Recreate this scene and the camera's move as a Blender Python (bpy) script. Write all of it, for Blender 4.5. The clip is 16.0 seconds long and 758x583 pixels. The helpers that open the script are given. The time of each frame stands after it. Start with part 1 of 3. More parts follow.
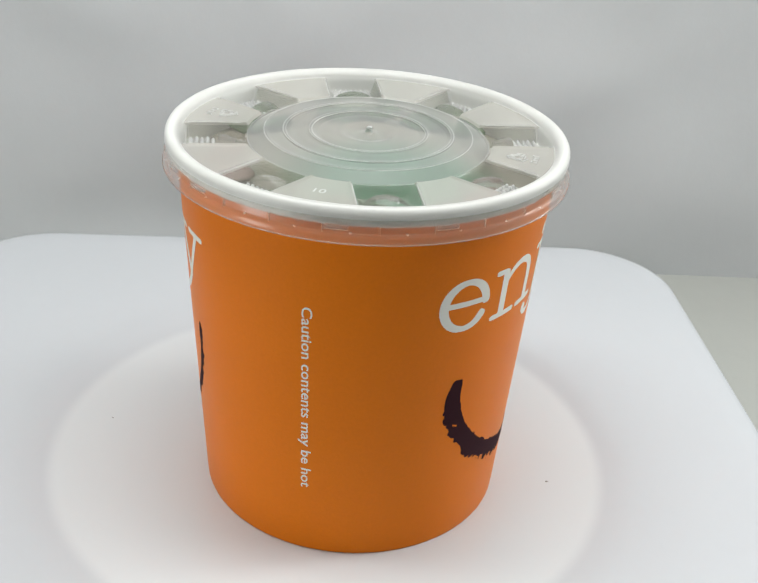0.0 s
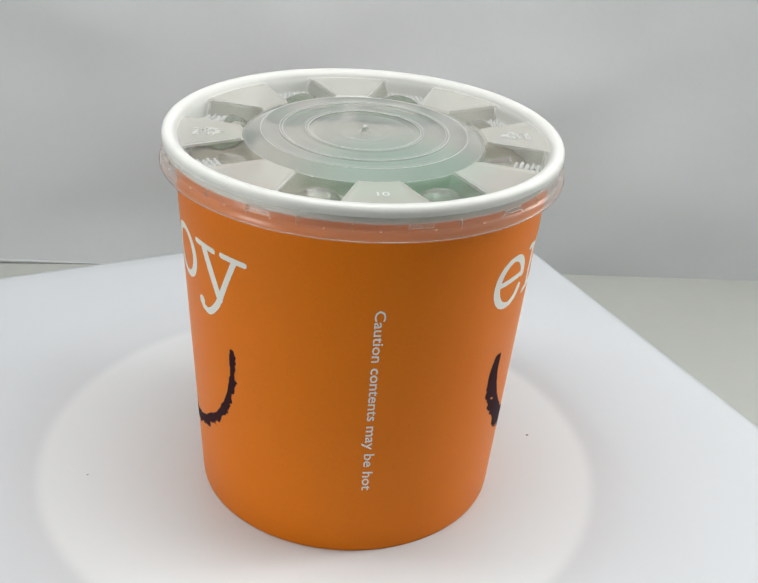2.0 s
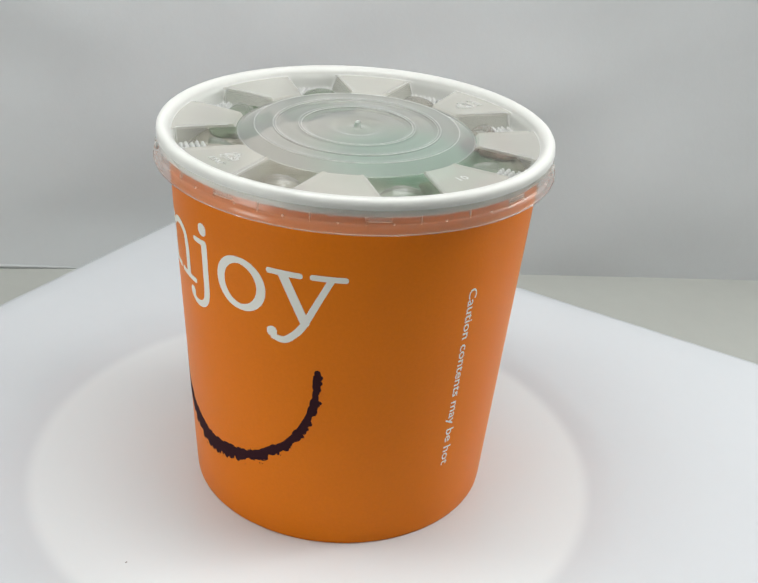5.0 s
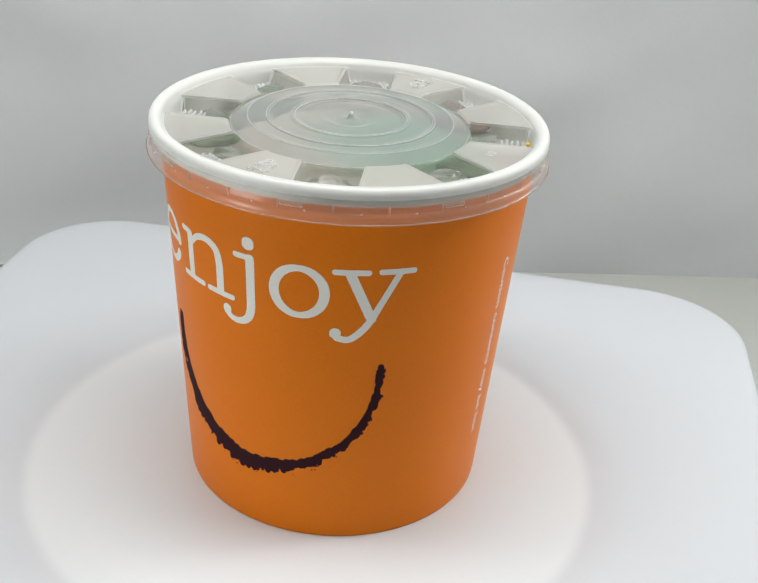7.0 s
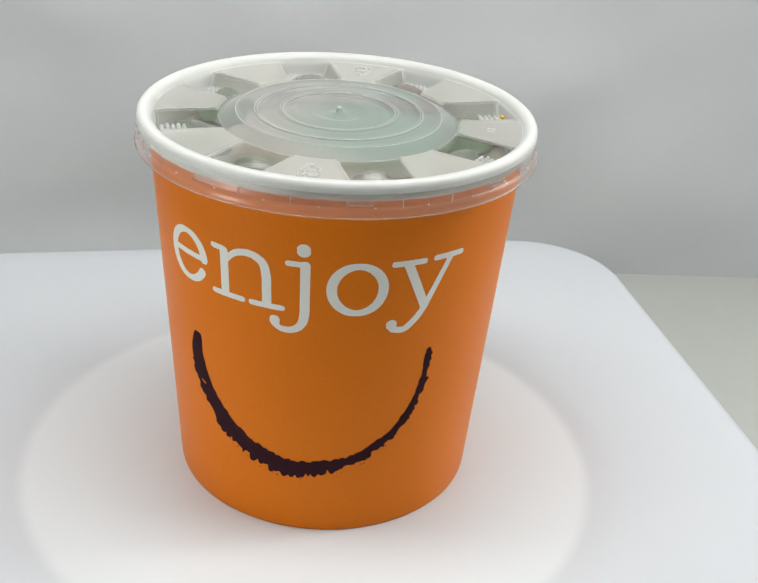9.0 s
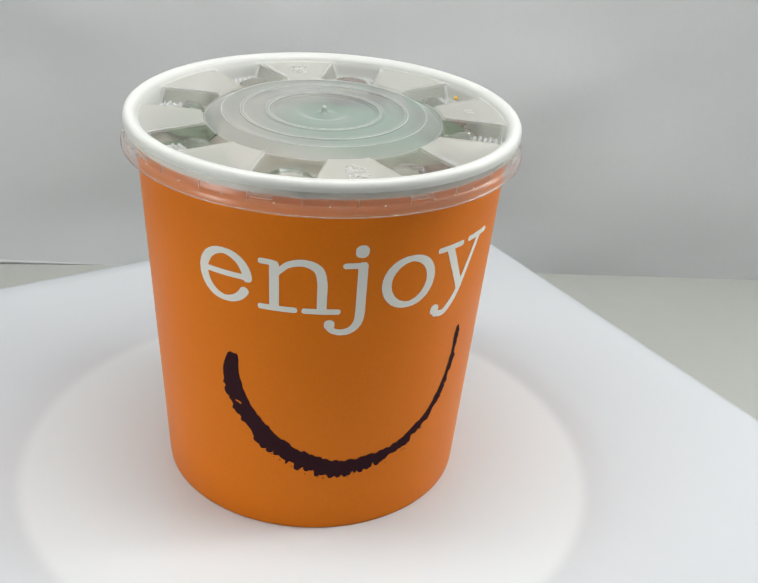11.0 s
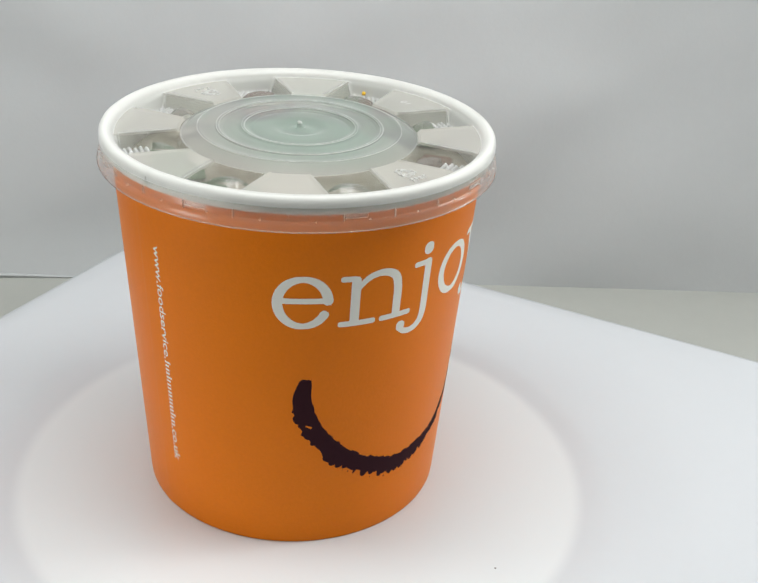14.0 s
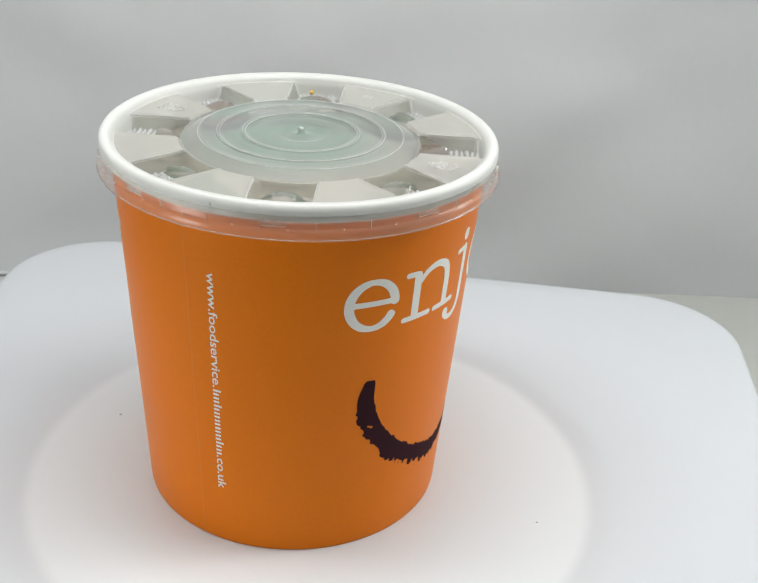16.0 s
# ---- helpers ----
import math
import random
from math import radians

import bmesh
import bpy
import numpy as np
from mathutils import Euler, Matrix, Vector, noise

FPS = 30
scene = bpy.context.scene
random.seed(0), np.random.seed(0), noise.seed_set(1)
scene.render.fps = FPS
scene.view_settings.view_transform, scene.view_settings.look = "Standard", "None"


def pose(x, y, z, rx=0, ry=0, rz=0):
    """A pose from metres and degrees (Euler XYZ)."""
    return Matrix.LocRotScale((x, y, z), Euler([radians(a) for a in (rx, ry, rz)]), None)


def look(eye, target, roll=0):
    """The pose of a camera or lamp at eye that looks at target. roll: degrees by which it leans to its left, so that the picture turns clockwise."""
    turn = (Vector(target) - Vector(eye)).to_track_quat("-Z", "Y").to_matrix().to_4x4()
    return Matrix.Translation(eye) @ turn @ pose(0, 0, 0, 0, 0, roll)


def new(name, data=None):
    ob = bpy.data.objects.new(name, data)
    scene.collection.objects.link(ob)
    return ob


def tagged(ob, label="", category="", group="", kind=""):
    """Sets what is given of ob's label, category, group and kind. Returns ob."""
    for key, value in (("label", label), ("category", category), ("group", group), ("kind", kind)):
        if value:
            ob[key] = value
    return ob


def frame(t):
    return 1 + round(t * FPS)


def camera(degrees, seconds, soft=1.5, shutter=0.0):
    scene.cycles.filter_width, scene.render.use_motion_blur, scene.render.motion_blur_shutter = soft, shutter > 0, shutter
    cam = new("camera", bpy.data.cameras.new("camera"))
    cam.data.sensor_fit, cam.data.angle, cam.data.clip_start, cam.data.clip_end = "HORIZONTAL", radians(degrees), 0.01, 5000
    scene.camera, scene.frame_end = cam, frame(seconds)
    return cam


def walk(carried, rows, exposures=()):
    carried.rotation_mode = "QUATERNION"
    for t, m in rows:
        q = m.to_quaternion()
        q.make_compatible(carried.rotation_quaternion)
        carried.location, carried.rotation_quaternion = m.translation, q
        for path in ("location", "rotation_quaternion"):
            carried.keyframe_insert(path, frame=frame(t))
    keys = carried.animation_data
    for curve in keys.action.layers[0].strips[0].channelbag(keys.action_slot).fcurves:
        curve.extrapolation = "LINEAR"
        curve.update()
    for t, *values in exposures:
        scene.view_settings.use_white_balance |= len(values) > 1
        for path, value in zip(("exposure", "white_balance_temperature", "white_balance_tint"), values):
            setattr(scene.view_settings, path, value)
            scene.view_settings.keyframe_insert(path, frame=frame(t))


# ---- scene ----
# seconds, eye x, y, z in metres, then yaw, pitch and lean to the right in degrees
cam = camera(39.03, 16.0, soft=1.5)
ROWS = [
    (0.0, 0.0307, -0.3033, 0.2282, 3.12, -28.51, -3.76),
    (0.5, 0.0302, -0.3029, 0.2279, 2.73, -28.63, -4.17),
    (1.0, 0.0293, -0.3022, 0.2292, 2.43, -28.43, -4.35),
    (1.5, 0.0284, -0.3029, 0.2280, 2.01, -28.26, -4.16),
    (2.0, 0.0274, -0.3030, 0.2268, 1.95, -28.14, -3.98),
    (2.5, 0.0267, -0.3029, 0.2265, 1.62, -28.17, -4.24),
    (3.0, 0.0255, -0.3031, 0.2256, 1.33, -28.12, -4.30),
    (3.5, 0.0245, -0.3031, 0.2262, 1.00, -28.14, -4.34),
    (4.0, 0.0240, -0.3029, 0.2267, 0.89, -27.93, -4.12),
    (6.5, 0.0220, -0.2989, 0.2234, 0.63, -27.99, -4.10),
    (7.0, 0.0223, -0.2985, 0.2233, 0.61, -27.99, -4.07),
    (7.5, 0.0225, -0.2989, 0.2233, 0.65, -27.93, -4.19),
    (8.0, 0.0241, -0.2997, 0.2229, 0.82, -27.85, -3.97),
    (8.5, 0.0240, -0.2989, 0.2227, 0.90, -27.87, -3.83),
    (9.0, 0.0263, -0.2970, 0.2229, 1.22, -28.13, -4.09),
    (11.5, 0.0308, -0.2975, 0.2232, 1.88, -28.03, -3.79),
    (12.0, 0.0323, -0.2975, 0.2234, 2.05, -28.04, -3.70),
    (12.5, 0.0329, -0.2970, 0.2239, 2.14, -27.79, -3.87),
    (13.0, 0.0330, -0.2967, 0.2245, 2.12, -27.75, -3.63),
    (13.5, 0.0341, -0.2976, 0.2249, 2.30, -27.52, -3.69),
    (14.0, 0.0362, -0.2984, 0.2248, 2.60, -27.43, -3.50),
    (14.5, 0.0377, -0.2985, 0.2255, 2.87, -27.35, -3.24),
    (15.0, 0.0372, -0.2978, 0.2257, 2.90, -27.43, -3.60),
    (15.5, 0.0368, -0.2983, 0.2252, 3.09, -27.39, -3.57),
    (16.0, 0.0374, -0.2968, 0.2262, 3.50, -27.54, -3.61),
]
walk(cam, [(t, pose(x, y, z, 0, 0, yaw) @ pose(0, 0, 0, 90 + pitch) @ pose(0, 0, 0, 0, 0, -lean)) for t, x, y, z, yaw, pitch, lean in ROWS])

# the turntable turns at one rate; the container stands a little off its axis
RATE, CUP_X, CUP_Y = 10.656, 0.0083, -0.0050
TABLE_Z = -0.0511
WALL_Y, WALL_SLOPE, WALL_BOW = 0.2419, 0.1378, -0.0732

# ---- light ----
world = bpy.data.worlds.new("room_air")
scene.world = world
world.use_nodes = True
world.node_tree.nodes["Background"].inputs[0].default_value = (0.75, 0.8, 0.85, 1)
world.node_tree.nodes["Background"].inputs[1].default_value = 0.05


def area_lamp(name, eye, target, width, height, watts, colour):
    data = bpy.data.lights.new(name, "AREA")
    data.shape, data.size, data.size_y, data.energy, data.color = "RECTANGLE", width, height, watts, colour
    ob = new(name, data)
    ob.matrix_world = look(eye, target)
    return ob


# unseen lights: one at each side and one under the added tent's roof
area_lamp("side_light", (-0.46, -0.38, 0.045), (0, 0.0, 0.09), 0.16, 0.16, 0.92, (0.96, 0.985, 0.984))
area_lamp("side_light", (0.46, 0.09, 0.28), (0.15, -0.31, 0.02), 0.12, 0.36, 1.50, (0.96, 0.985, 0.984))
area_lamp("roof_light", (-0.02, -0.06, 0.545), (-0.02, -0.01, 0.0), 0.54, 0.10, 2.50, (0.965, 0.985, 0.984))
scene.view_settings.exposure = 0.0


# ---- materials ----
def material(name, colour, rough=0.5, metal=0.0, specular=0.5, grain=0.05, grain_scale=200.0, stain=0.04, stain_scale=6.0,
             bump=0.0, bump_scale=400.0, wave=0.0, wave_scale=5.0):
    """A surface with fine grain, broad stains and two scales of relief."""
    m = bpy.data.materials.new(name)
    m.use_nodes = True
    nodes, links = m.node_tree.nodes, m.node_tree.links
    b = nodes["Principled BSDF"]
    b.inputs["Roughness"].default_value, b.inputs["Metallic"].default_value = rough, metal
    b.inputs["Specular IOR Level"].default_value = specular
    where = nodes.new("ShaderNodeTexCoord")

    def noise_node(scale, detail=4.0):
        n = nodes.new("ShaderNodeTexNoise")
        n.inputs["Scale"].default_value, n.inputs["Detail"].default_value = scale, detail
        links.new(where.outputs["Object"], n.inputs["Vector"])
        return n

    fine, broad = noise_node(grain_scale), noise_node(stain_scale, 3.0)
    add = nodes.new("ShaderNodeMath")
    add.operation = "MULTIPLY_ADD"
    links.new(fine.outputs["Fac"], add.inputs[0])
    add.inputs[1].default_value = 2 * grain
    part_two = nodes.new("ShaderNodeMath")
    part_two.operation = "MULTIPLY_ADD"
    links.new(broad.outputs["Fac"], part_two.inputs[0])
    part_two.inputs[1].default_value, part_two.inputs[2].default_value = 2 * stain, 1.0 - grain - stain
    links.new(part_two.outputs[0], add.inputs[2])
    tint = nodes.new("ShaderNodeVectorMath")
    tint.operation = "SCALE"
    tint.inputs[0].default_value = colour
    links.new(add.outputs[0], tint.inputs["Scale"])
    links.new(tint.outputs[0], b.inputs["Base Color"])
    normal = None
    for strength, scale, depth in ((wave, wave_scale, 0.02), (bump, bump_scale, 0.0004)):
        if strength:
            n, rel = noise_node(scale, 2.0 if depth > 0.01 else 5.0), nodes.new("ShaderNodeBump")
            rel.inputs["Strength"].default_value, rel.inputs["Distance"].default_value = strength, depth
            links.new(n.outputs["Fac"], rel.inputs["Height"])
            if normal:
                links.new(normal.outputs[0], rel.inputs["Normal"])
            normal = rel
    if normal:
        links.new(normal.outputs[0], b.inputs["Normal"])
    return m


def clear_plastic(name, colour, clear, gloss_rough, back_share=0.42, ior=1.45):
    """Milky see-through polypropylene: part clear, part scattering, with a soft gloss."""
    m = bpy.data.materials.new(name)
    m.use_nodes = True
    nodes, links = m.node_tree.nodes, m.node_tree.links
    nodes.remove(nodes["Principled BSDF"])
    out = nodes["Material Output"]
    see, diff, back, gloss = (nodes.new("ShaderNodeBsdf" + k) for k in ("Transparent", "Diffuse", "Translucent", "Glossy"))
    see.inputs[0].default_value = (0.97, 0.98, 0.97, 1)
    diff.inputs[0].default_value = back.inputs[0].default_value = (*colour, 1)
    gloss.inputs[0].default_value = (1, 1, 1, 1)
    gloss.inputs["Roughness"].default_value = gloss_rough
    milk, body, coat, fres = (nodes.new("ShaderNode" + k) for k in ("MixShader", "MixShader", "MixShader", "Fresnel"))
    milk.inputs[0].default_value, body.inputs[0].default_value = back_share, clear
    links.new(diff.outputs[0], milk.inputs[1]), links.new(back.outputs[0], milk.inputs[2])
    links.new(milk.outputs[0], body.inputs[1]), links.new(see.outputs[0], body.inputs[2])
    fres.inputs[0].default_value = ior
    where, grain, rel = nodes.new("ShaderNodeTexCoord"), nodes.new("ShaderNodeTexNoise"), nodes.new("ShaderNodeBump")
    grain.inputs["Scale"].default_value = 260.0
    rel.inputs["Strength"].default_value, rel.inputs["Distance"].default_value = 0.12, 0.0001
    links.new(where.outputs["Object"], grain.inputs["Vector"]), links.new(grain.outputs["Fac"], rel.inputs["Height"])
    links.new(rel.outputs[0], gloss.inputs["Normal"])
    links.new(fres.outputs[0], coat.inputs[0]), links.new(body.outputs[0], coat.inputs[1]), links.new(gloss.outputs[0], coat.inputs[2])
    links.new(coat.outputs[0], out.inputs[0])
    return m


ORANGE = material("orange_coated_card", (0.79, 0.196, 0.004), 0.38, specular=0.13, grain=0.05, grain_scale=900, stain=0.04, stain_scale=25, bump=0.2, bump_scale=1400)
CARD = material("white_card", (0.92, 0.915, 0.88), 0.55, grain=0.02, bump=0.1, bump_scale=900)
CARD.node_tree.nodes["Principled BSDF"].inputs["Subsurface Weight"].default_value = 0.7
CARD.node_tree.nodes["Principled BSDF"].inputs["Subsurface Radius"].default_value = (0.002, 0.002, 0.002)
CARD.node_tree.nodes["Principled BSDF"].inputs["Subsurface Scale"].default_value = 1.0
CARD_EDGE = material("card_edge_grey", (0.52, 0.51, 0.48), 0.7)
INK_WHITE = material("white_ink", (0.84, 0.83, 0.76), 0.5, grain=0.03, grain_scale=700)
INK_DARK = material("dark_plum_ink", (0.036, 0.011, 0.016), 0.7, specular=0.06, grain=0.1, grain_scale=500)
SEAM = material("orange_card_edge", (0.76, 0.22, 0.02), 0.45)
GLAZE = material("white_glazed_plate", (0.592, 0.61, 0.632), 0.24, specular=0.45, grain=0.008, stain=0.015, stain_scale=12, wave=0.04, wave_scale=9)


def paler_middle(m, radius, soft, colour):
    """Mixes a paler colour into the glaze inside a round middle with a soft edge."""
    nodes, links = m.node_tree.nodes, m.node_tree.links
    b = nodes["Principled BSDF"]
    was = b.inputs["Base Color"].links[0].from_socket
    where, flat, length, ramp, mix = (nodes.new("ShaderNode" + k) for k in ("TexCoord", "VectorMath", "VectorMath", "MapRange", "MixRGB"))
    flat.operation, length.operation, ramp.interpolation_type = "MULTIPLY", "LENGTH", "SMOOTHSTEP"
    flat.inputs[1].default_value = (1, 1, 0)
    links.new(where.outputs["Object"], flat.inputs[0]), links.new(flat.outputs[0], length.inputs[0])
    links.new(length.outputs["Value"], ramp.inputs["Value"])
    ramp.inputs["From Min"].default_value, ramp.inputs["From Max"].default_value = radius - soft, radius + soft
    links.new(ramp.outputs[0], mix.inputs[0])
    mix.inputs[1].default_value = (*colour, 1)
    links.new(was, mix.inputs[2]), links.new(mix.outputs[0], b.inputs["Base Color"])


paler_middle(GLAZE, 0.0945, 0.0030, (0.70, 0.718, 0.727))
WALL = material("off_white_paper_wall", (0.562, 0.575, 0.580), 0.85, specular=0.2, grain=0.015, grain_scale=160, stain=0.05, stain_scale=5, bump=0.15, bump_scale=500, wave=0.65, wave_scale=6)
TABLE = material("pale_grey_tabletop", (0.46, 0.465, 0.43), 0.6, grain=0.03, grain_scale=90, stain=0.05, stain_scale=7, bump=0.1)
TENT = material("white_tent_cloth", (0.82, 0.82, 0.81), 0.9, specular=0.2, grain=0.02, grain_scale=300, wave=0.2, wave_scale=8)
# greys of the unseen tent panels, kept low to cut bounce light
PLAIN = material("bounce_cut_dark_grey", (0.10, 0.10, 0.10), 0.9, stain=0.05, stain_scale=2)
SHADE = material("bounce_cut_pale_grey", (0.40, 0.40, 0.40), 0.9, stain=0.05, stain_scale=2)
DARK = material("turntable_plastic", (0.75, 0.75, 0.75), 0.5)
LID = clear_plastic("milky_polypropylene", (0.98, 0.945, 0.875), 0.48, 0.26)
DISC_SKIN = clear_plastic("disc_polypropylene", (0.95, 0.95, 0.93), 0.70, 0.3)
POCKET_SKIN = clear_plastic("stretched_polypropylene", (0.97, 0.94, 0.85), 0.78, 0.26, 0.30, 1.5)
SKIRT = clear_plastic("thin_polypropylene", (0.97, 0.93, 0.88), 0.69, 0.25, 0.75, 1.4)
BEAD = clear_plastic("bead_polypropylene", (0.965, 0.965, 0.935), 0.22, 0.4, 0.42, 1.35)
STUD = clear_plastic("thick_polypropylene", (0.96, 0.96, 0.94), 0.22, 0.10, 0.42, 1.5)
MOULD = clear_plastic("moulded_polypropylene", (0.96, 0.95, 0.92), 0.86, 0.4, 0.42, 1.25)
LEAF = material("green_salad_leaf", (0.085, 0.15, 0.07), 0.8, grain=0.1, grain_scale=150, stain=0.25, stain_scale=60)
RED = material("brown_red_piece", (0.20, 0.115, 0.085), 0.8, grain=0.15, grain_scale=150)
SPECK = material("grey_speck", (0.30, 0.29, 0.27), 0.7)
YELLOW = material("yellow_crumb", (0.75, 0.45, 0.03), 0.5)


# ---- mesh helpers ----
def mesh_of(name, verts, faces, mat, smooth=True):
    me = bpy.data.meshes.new(name)
    me.from_pydata([tuple(v) for v in verts], [], [tuple(f) for f in faces])
    me.update()
    me.materials.append(mat)
    if smooth:
        me.polygons.foreach_set("use_smooth", [True] * len(me.polygons))
    return me


def part(name, me, parent, label=""):
    """Links a mesh as one part of a thing."""
    ob = new(name, me)
    ob.parent = parent
    return tagged(ob, label)


def lathe(profile, steps=192, closed=False):
    """Vertices and faces of a profile of (radius, height) turned about z."""
    n, verts, faces = len(profile), [], []
    for i in range(steps):
        a = 2 * math.pi * i / steps
        verts += [(r * math.cos(a), r * math.sin(a), z) for r, z in profile]
    for i in range(steps):
        j = (i + 1) % steps
        for k in range(n if closed else n - 1):
            l = (k + 1) % n
            faces.append((i * n + k, j * n + k, j * n + l, i * n + l))
    return verts, faces


def box_mesh(name, size, mat, bevel=0.002):
    bm = bmesh.new()
    bmesh.ops.create_cube(bm, size=1.0, matrix=Matrix.Diagonal((*size, 1)))
    if bevel:
        bmesh.ops.bevel(bm, geom=bm.edges[:], offset=bevel, segments=2, affect="EDGES")
    me = bpy.data.meshes.new(name)
    bm.to_mesh(me)
    bm.free()
    me.materials.append(mat)
    return me


def slab(name, size, where, mat, label, category, kind="structure", turn=0.0, bevel=0.002):
    ob = new(name, box_mesh(name, size, mat, bevel))
    ob.matrix_world = pose(*where, 0, 0, turn)
    return tagged(ob, label, category, kind=kind)


# ---- the added unseen tent and its table ----
def room():
    turn = math.degrees(math.atan(WALL_SLOPE))
    # the paper-covered wall behind the table, gently uneven
    nx, nz, wide, high, thick = 130, 84, 1.02, 0.63, 0.014
    verts, faces = [], []
    for side in (0, 1):
        for j in range(nz + 1):
            for i in range(nx + 1):
                x, z = (i / nx - 0.5) * wide, (j * 0.0012 if j < 8 else 0.0084 + (j - 7) / (nz - 7) * (high - 0.0084))
                swell = 0.007 * noise.noise((x * 3.4 + z * 2.0, z * 4.6, 1.7)) + 0.0048 * noise.noise((x * 8.0 + 4, z * 12.0 - x * 4.0, 5.2)) + 0.0019 * noise.noise((x * 19.0, z * 23.0, 9.1))
                swell *= min(1.0, z / 0.04)
                lift = 0.0055 * max(0.0, min(1.0, (-0.10 - x) / 0.12)) if j == 0 else 0.0
                bow = WALL_BOW * x * x
                verts.append((x, bow + (thick if side else swell), z + lift))
    m = (nx + 1) * (nz + 1)
    for j in range(nz):
        for i in range(nx):
            a = j * (nx + 1) + i
            faces.append((a, a + 1, a + nx + 2, a + nx + 1))
            faces.append((m + a, m + a + nx + 1, m + a + nx + 2, m + a + 1))
    for i in range(nx):
        b = nz * (nx + 1) + i
        faces += [(i + 1, i, m + i, m + i + 1), (b, b + 1, m + b + 1, m + b)]
    for j in range(nz):
        a, b = j * (nx + 1), j * (nx + 1) + nx
        faces += [(a, a + nx + 1, m + a + nx + 1, m + a), (b + nx + 1, b, m + b, m + b + nx + 1)]
    wall = new("wall_back", mesh_of("wall_back", verts, faces, WALL))
    wall.matrix_world = pose(0, WALL_Y, TABLE_Z - 0.0015, 0, 0, turn)
    tagged(wall, "off-white slightly rippled paper-covered wall behind the table", "wall", kind="structure")
    # unseen panels added around the table; the grey ones hold down bounce and fill
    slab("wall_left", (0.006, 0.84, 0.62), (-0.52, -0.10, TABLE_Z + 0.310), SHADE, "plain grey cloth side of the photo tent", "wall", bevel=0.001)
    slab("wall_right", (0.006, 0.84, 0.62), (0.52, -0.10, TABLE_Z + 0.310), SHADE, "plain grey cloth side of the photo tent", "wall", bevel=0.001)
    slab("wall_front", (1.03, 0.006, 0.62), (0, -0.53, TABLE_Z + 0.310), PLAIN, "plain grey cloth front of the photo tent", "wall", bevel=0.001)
    slab("ceiling", (1.05, 0.90, 0.006), (0, -0.09, TABLE_Z + 0.625), TENT, "plain white cloth roof of the photo tent", "ceiling", bevel=0.001)
    slab("tabletop", (1.16, 1.0, 0.025), (0, -0.06, TABLE_Z - 0.0125), TABLE, "pale grey matt tabletop under the turntable", "table", bevel=0.003)


room()


# ---- turntable base and plate ----
HALF_X, HALF_Y, CORNER, PLATE_TURN = 0.1641, 0.1630, 0.0425, 7.89
PLATE_X, PLATE_Y = -0.0031, 0.0019
WELL = 0.0929


def turntable():
    base = new("turntable", None)
    base.location = (0, 0, TABLE_Z)
    part("base", mesh_of("base", *lathe([(0.0005, 0.0), (0.094, 0.0), (0.095, 0.001), (0.095, 0.022), (0.093, 0.024), (0.0005, 0.024)], 96), DARK), base)
    tagged(base, "low round white turntable base under the plate", "turntable")


def outline(inset, n=18):
    """A near-square with rounded corners, a little off the turning axis, as a ring of points."""
    pts, r = [], max(CORNER - inset, 0.004)
    signs = ((1, 1), (-1, 1), (-1, -1), (1, -1))

    def corner(k, a):
        sx, sy = signs[k % 4]
        return (PLATE_X + sx * (HALF_X - CORNER) + r * math.cos(a), PLATE_Y + sy * (HALF_Y - CORNER) + r * math.sin(a))

    for k in range(4):
        pts += [corner(k, radians(90 * k + 90 * i / n)) for i in range(n + 1)]
        # points along the straight side up to the next corner
        p, q = corner(k, radians(90 * k + 90)), corner(k + 1, radians(90 * k + 90))
        pts += [(p[0] + (q[0] - p[0]) * i / 12, p[1] + (q[1] - p[1]) * i / 12) for i in range(1, 12)]
    return pts


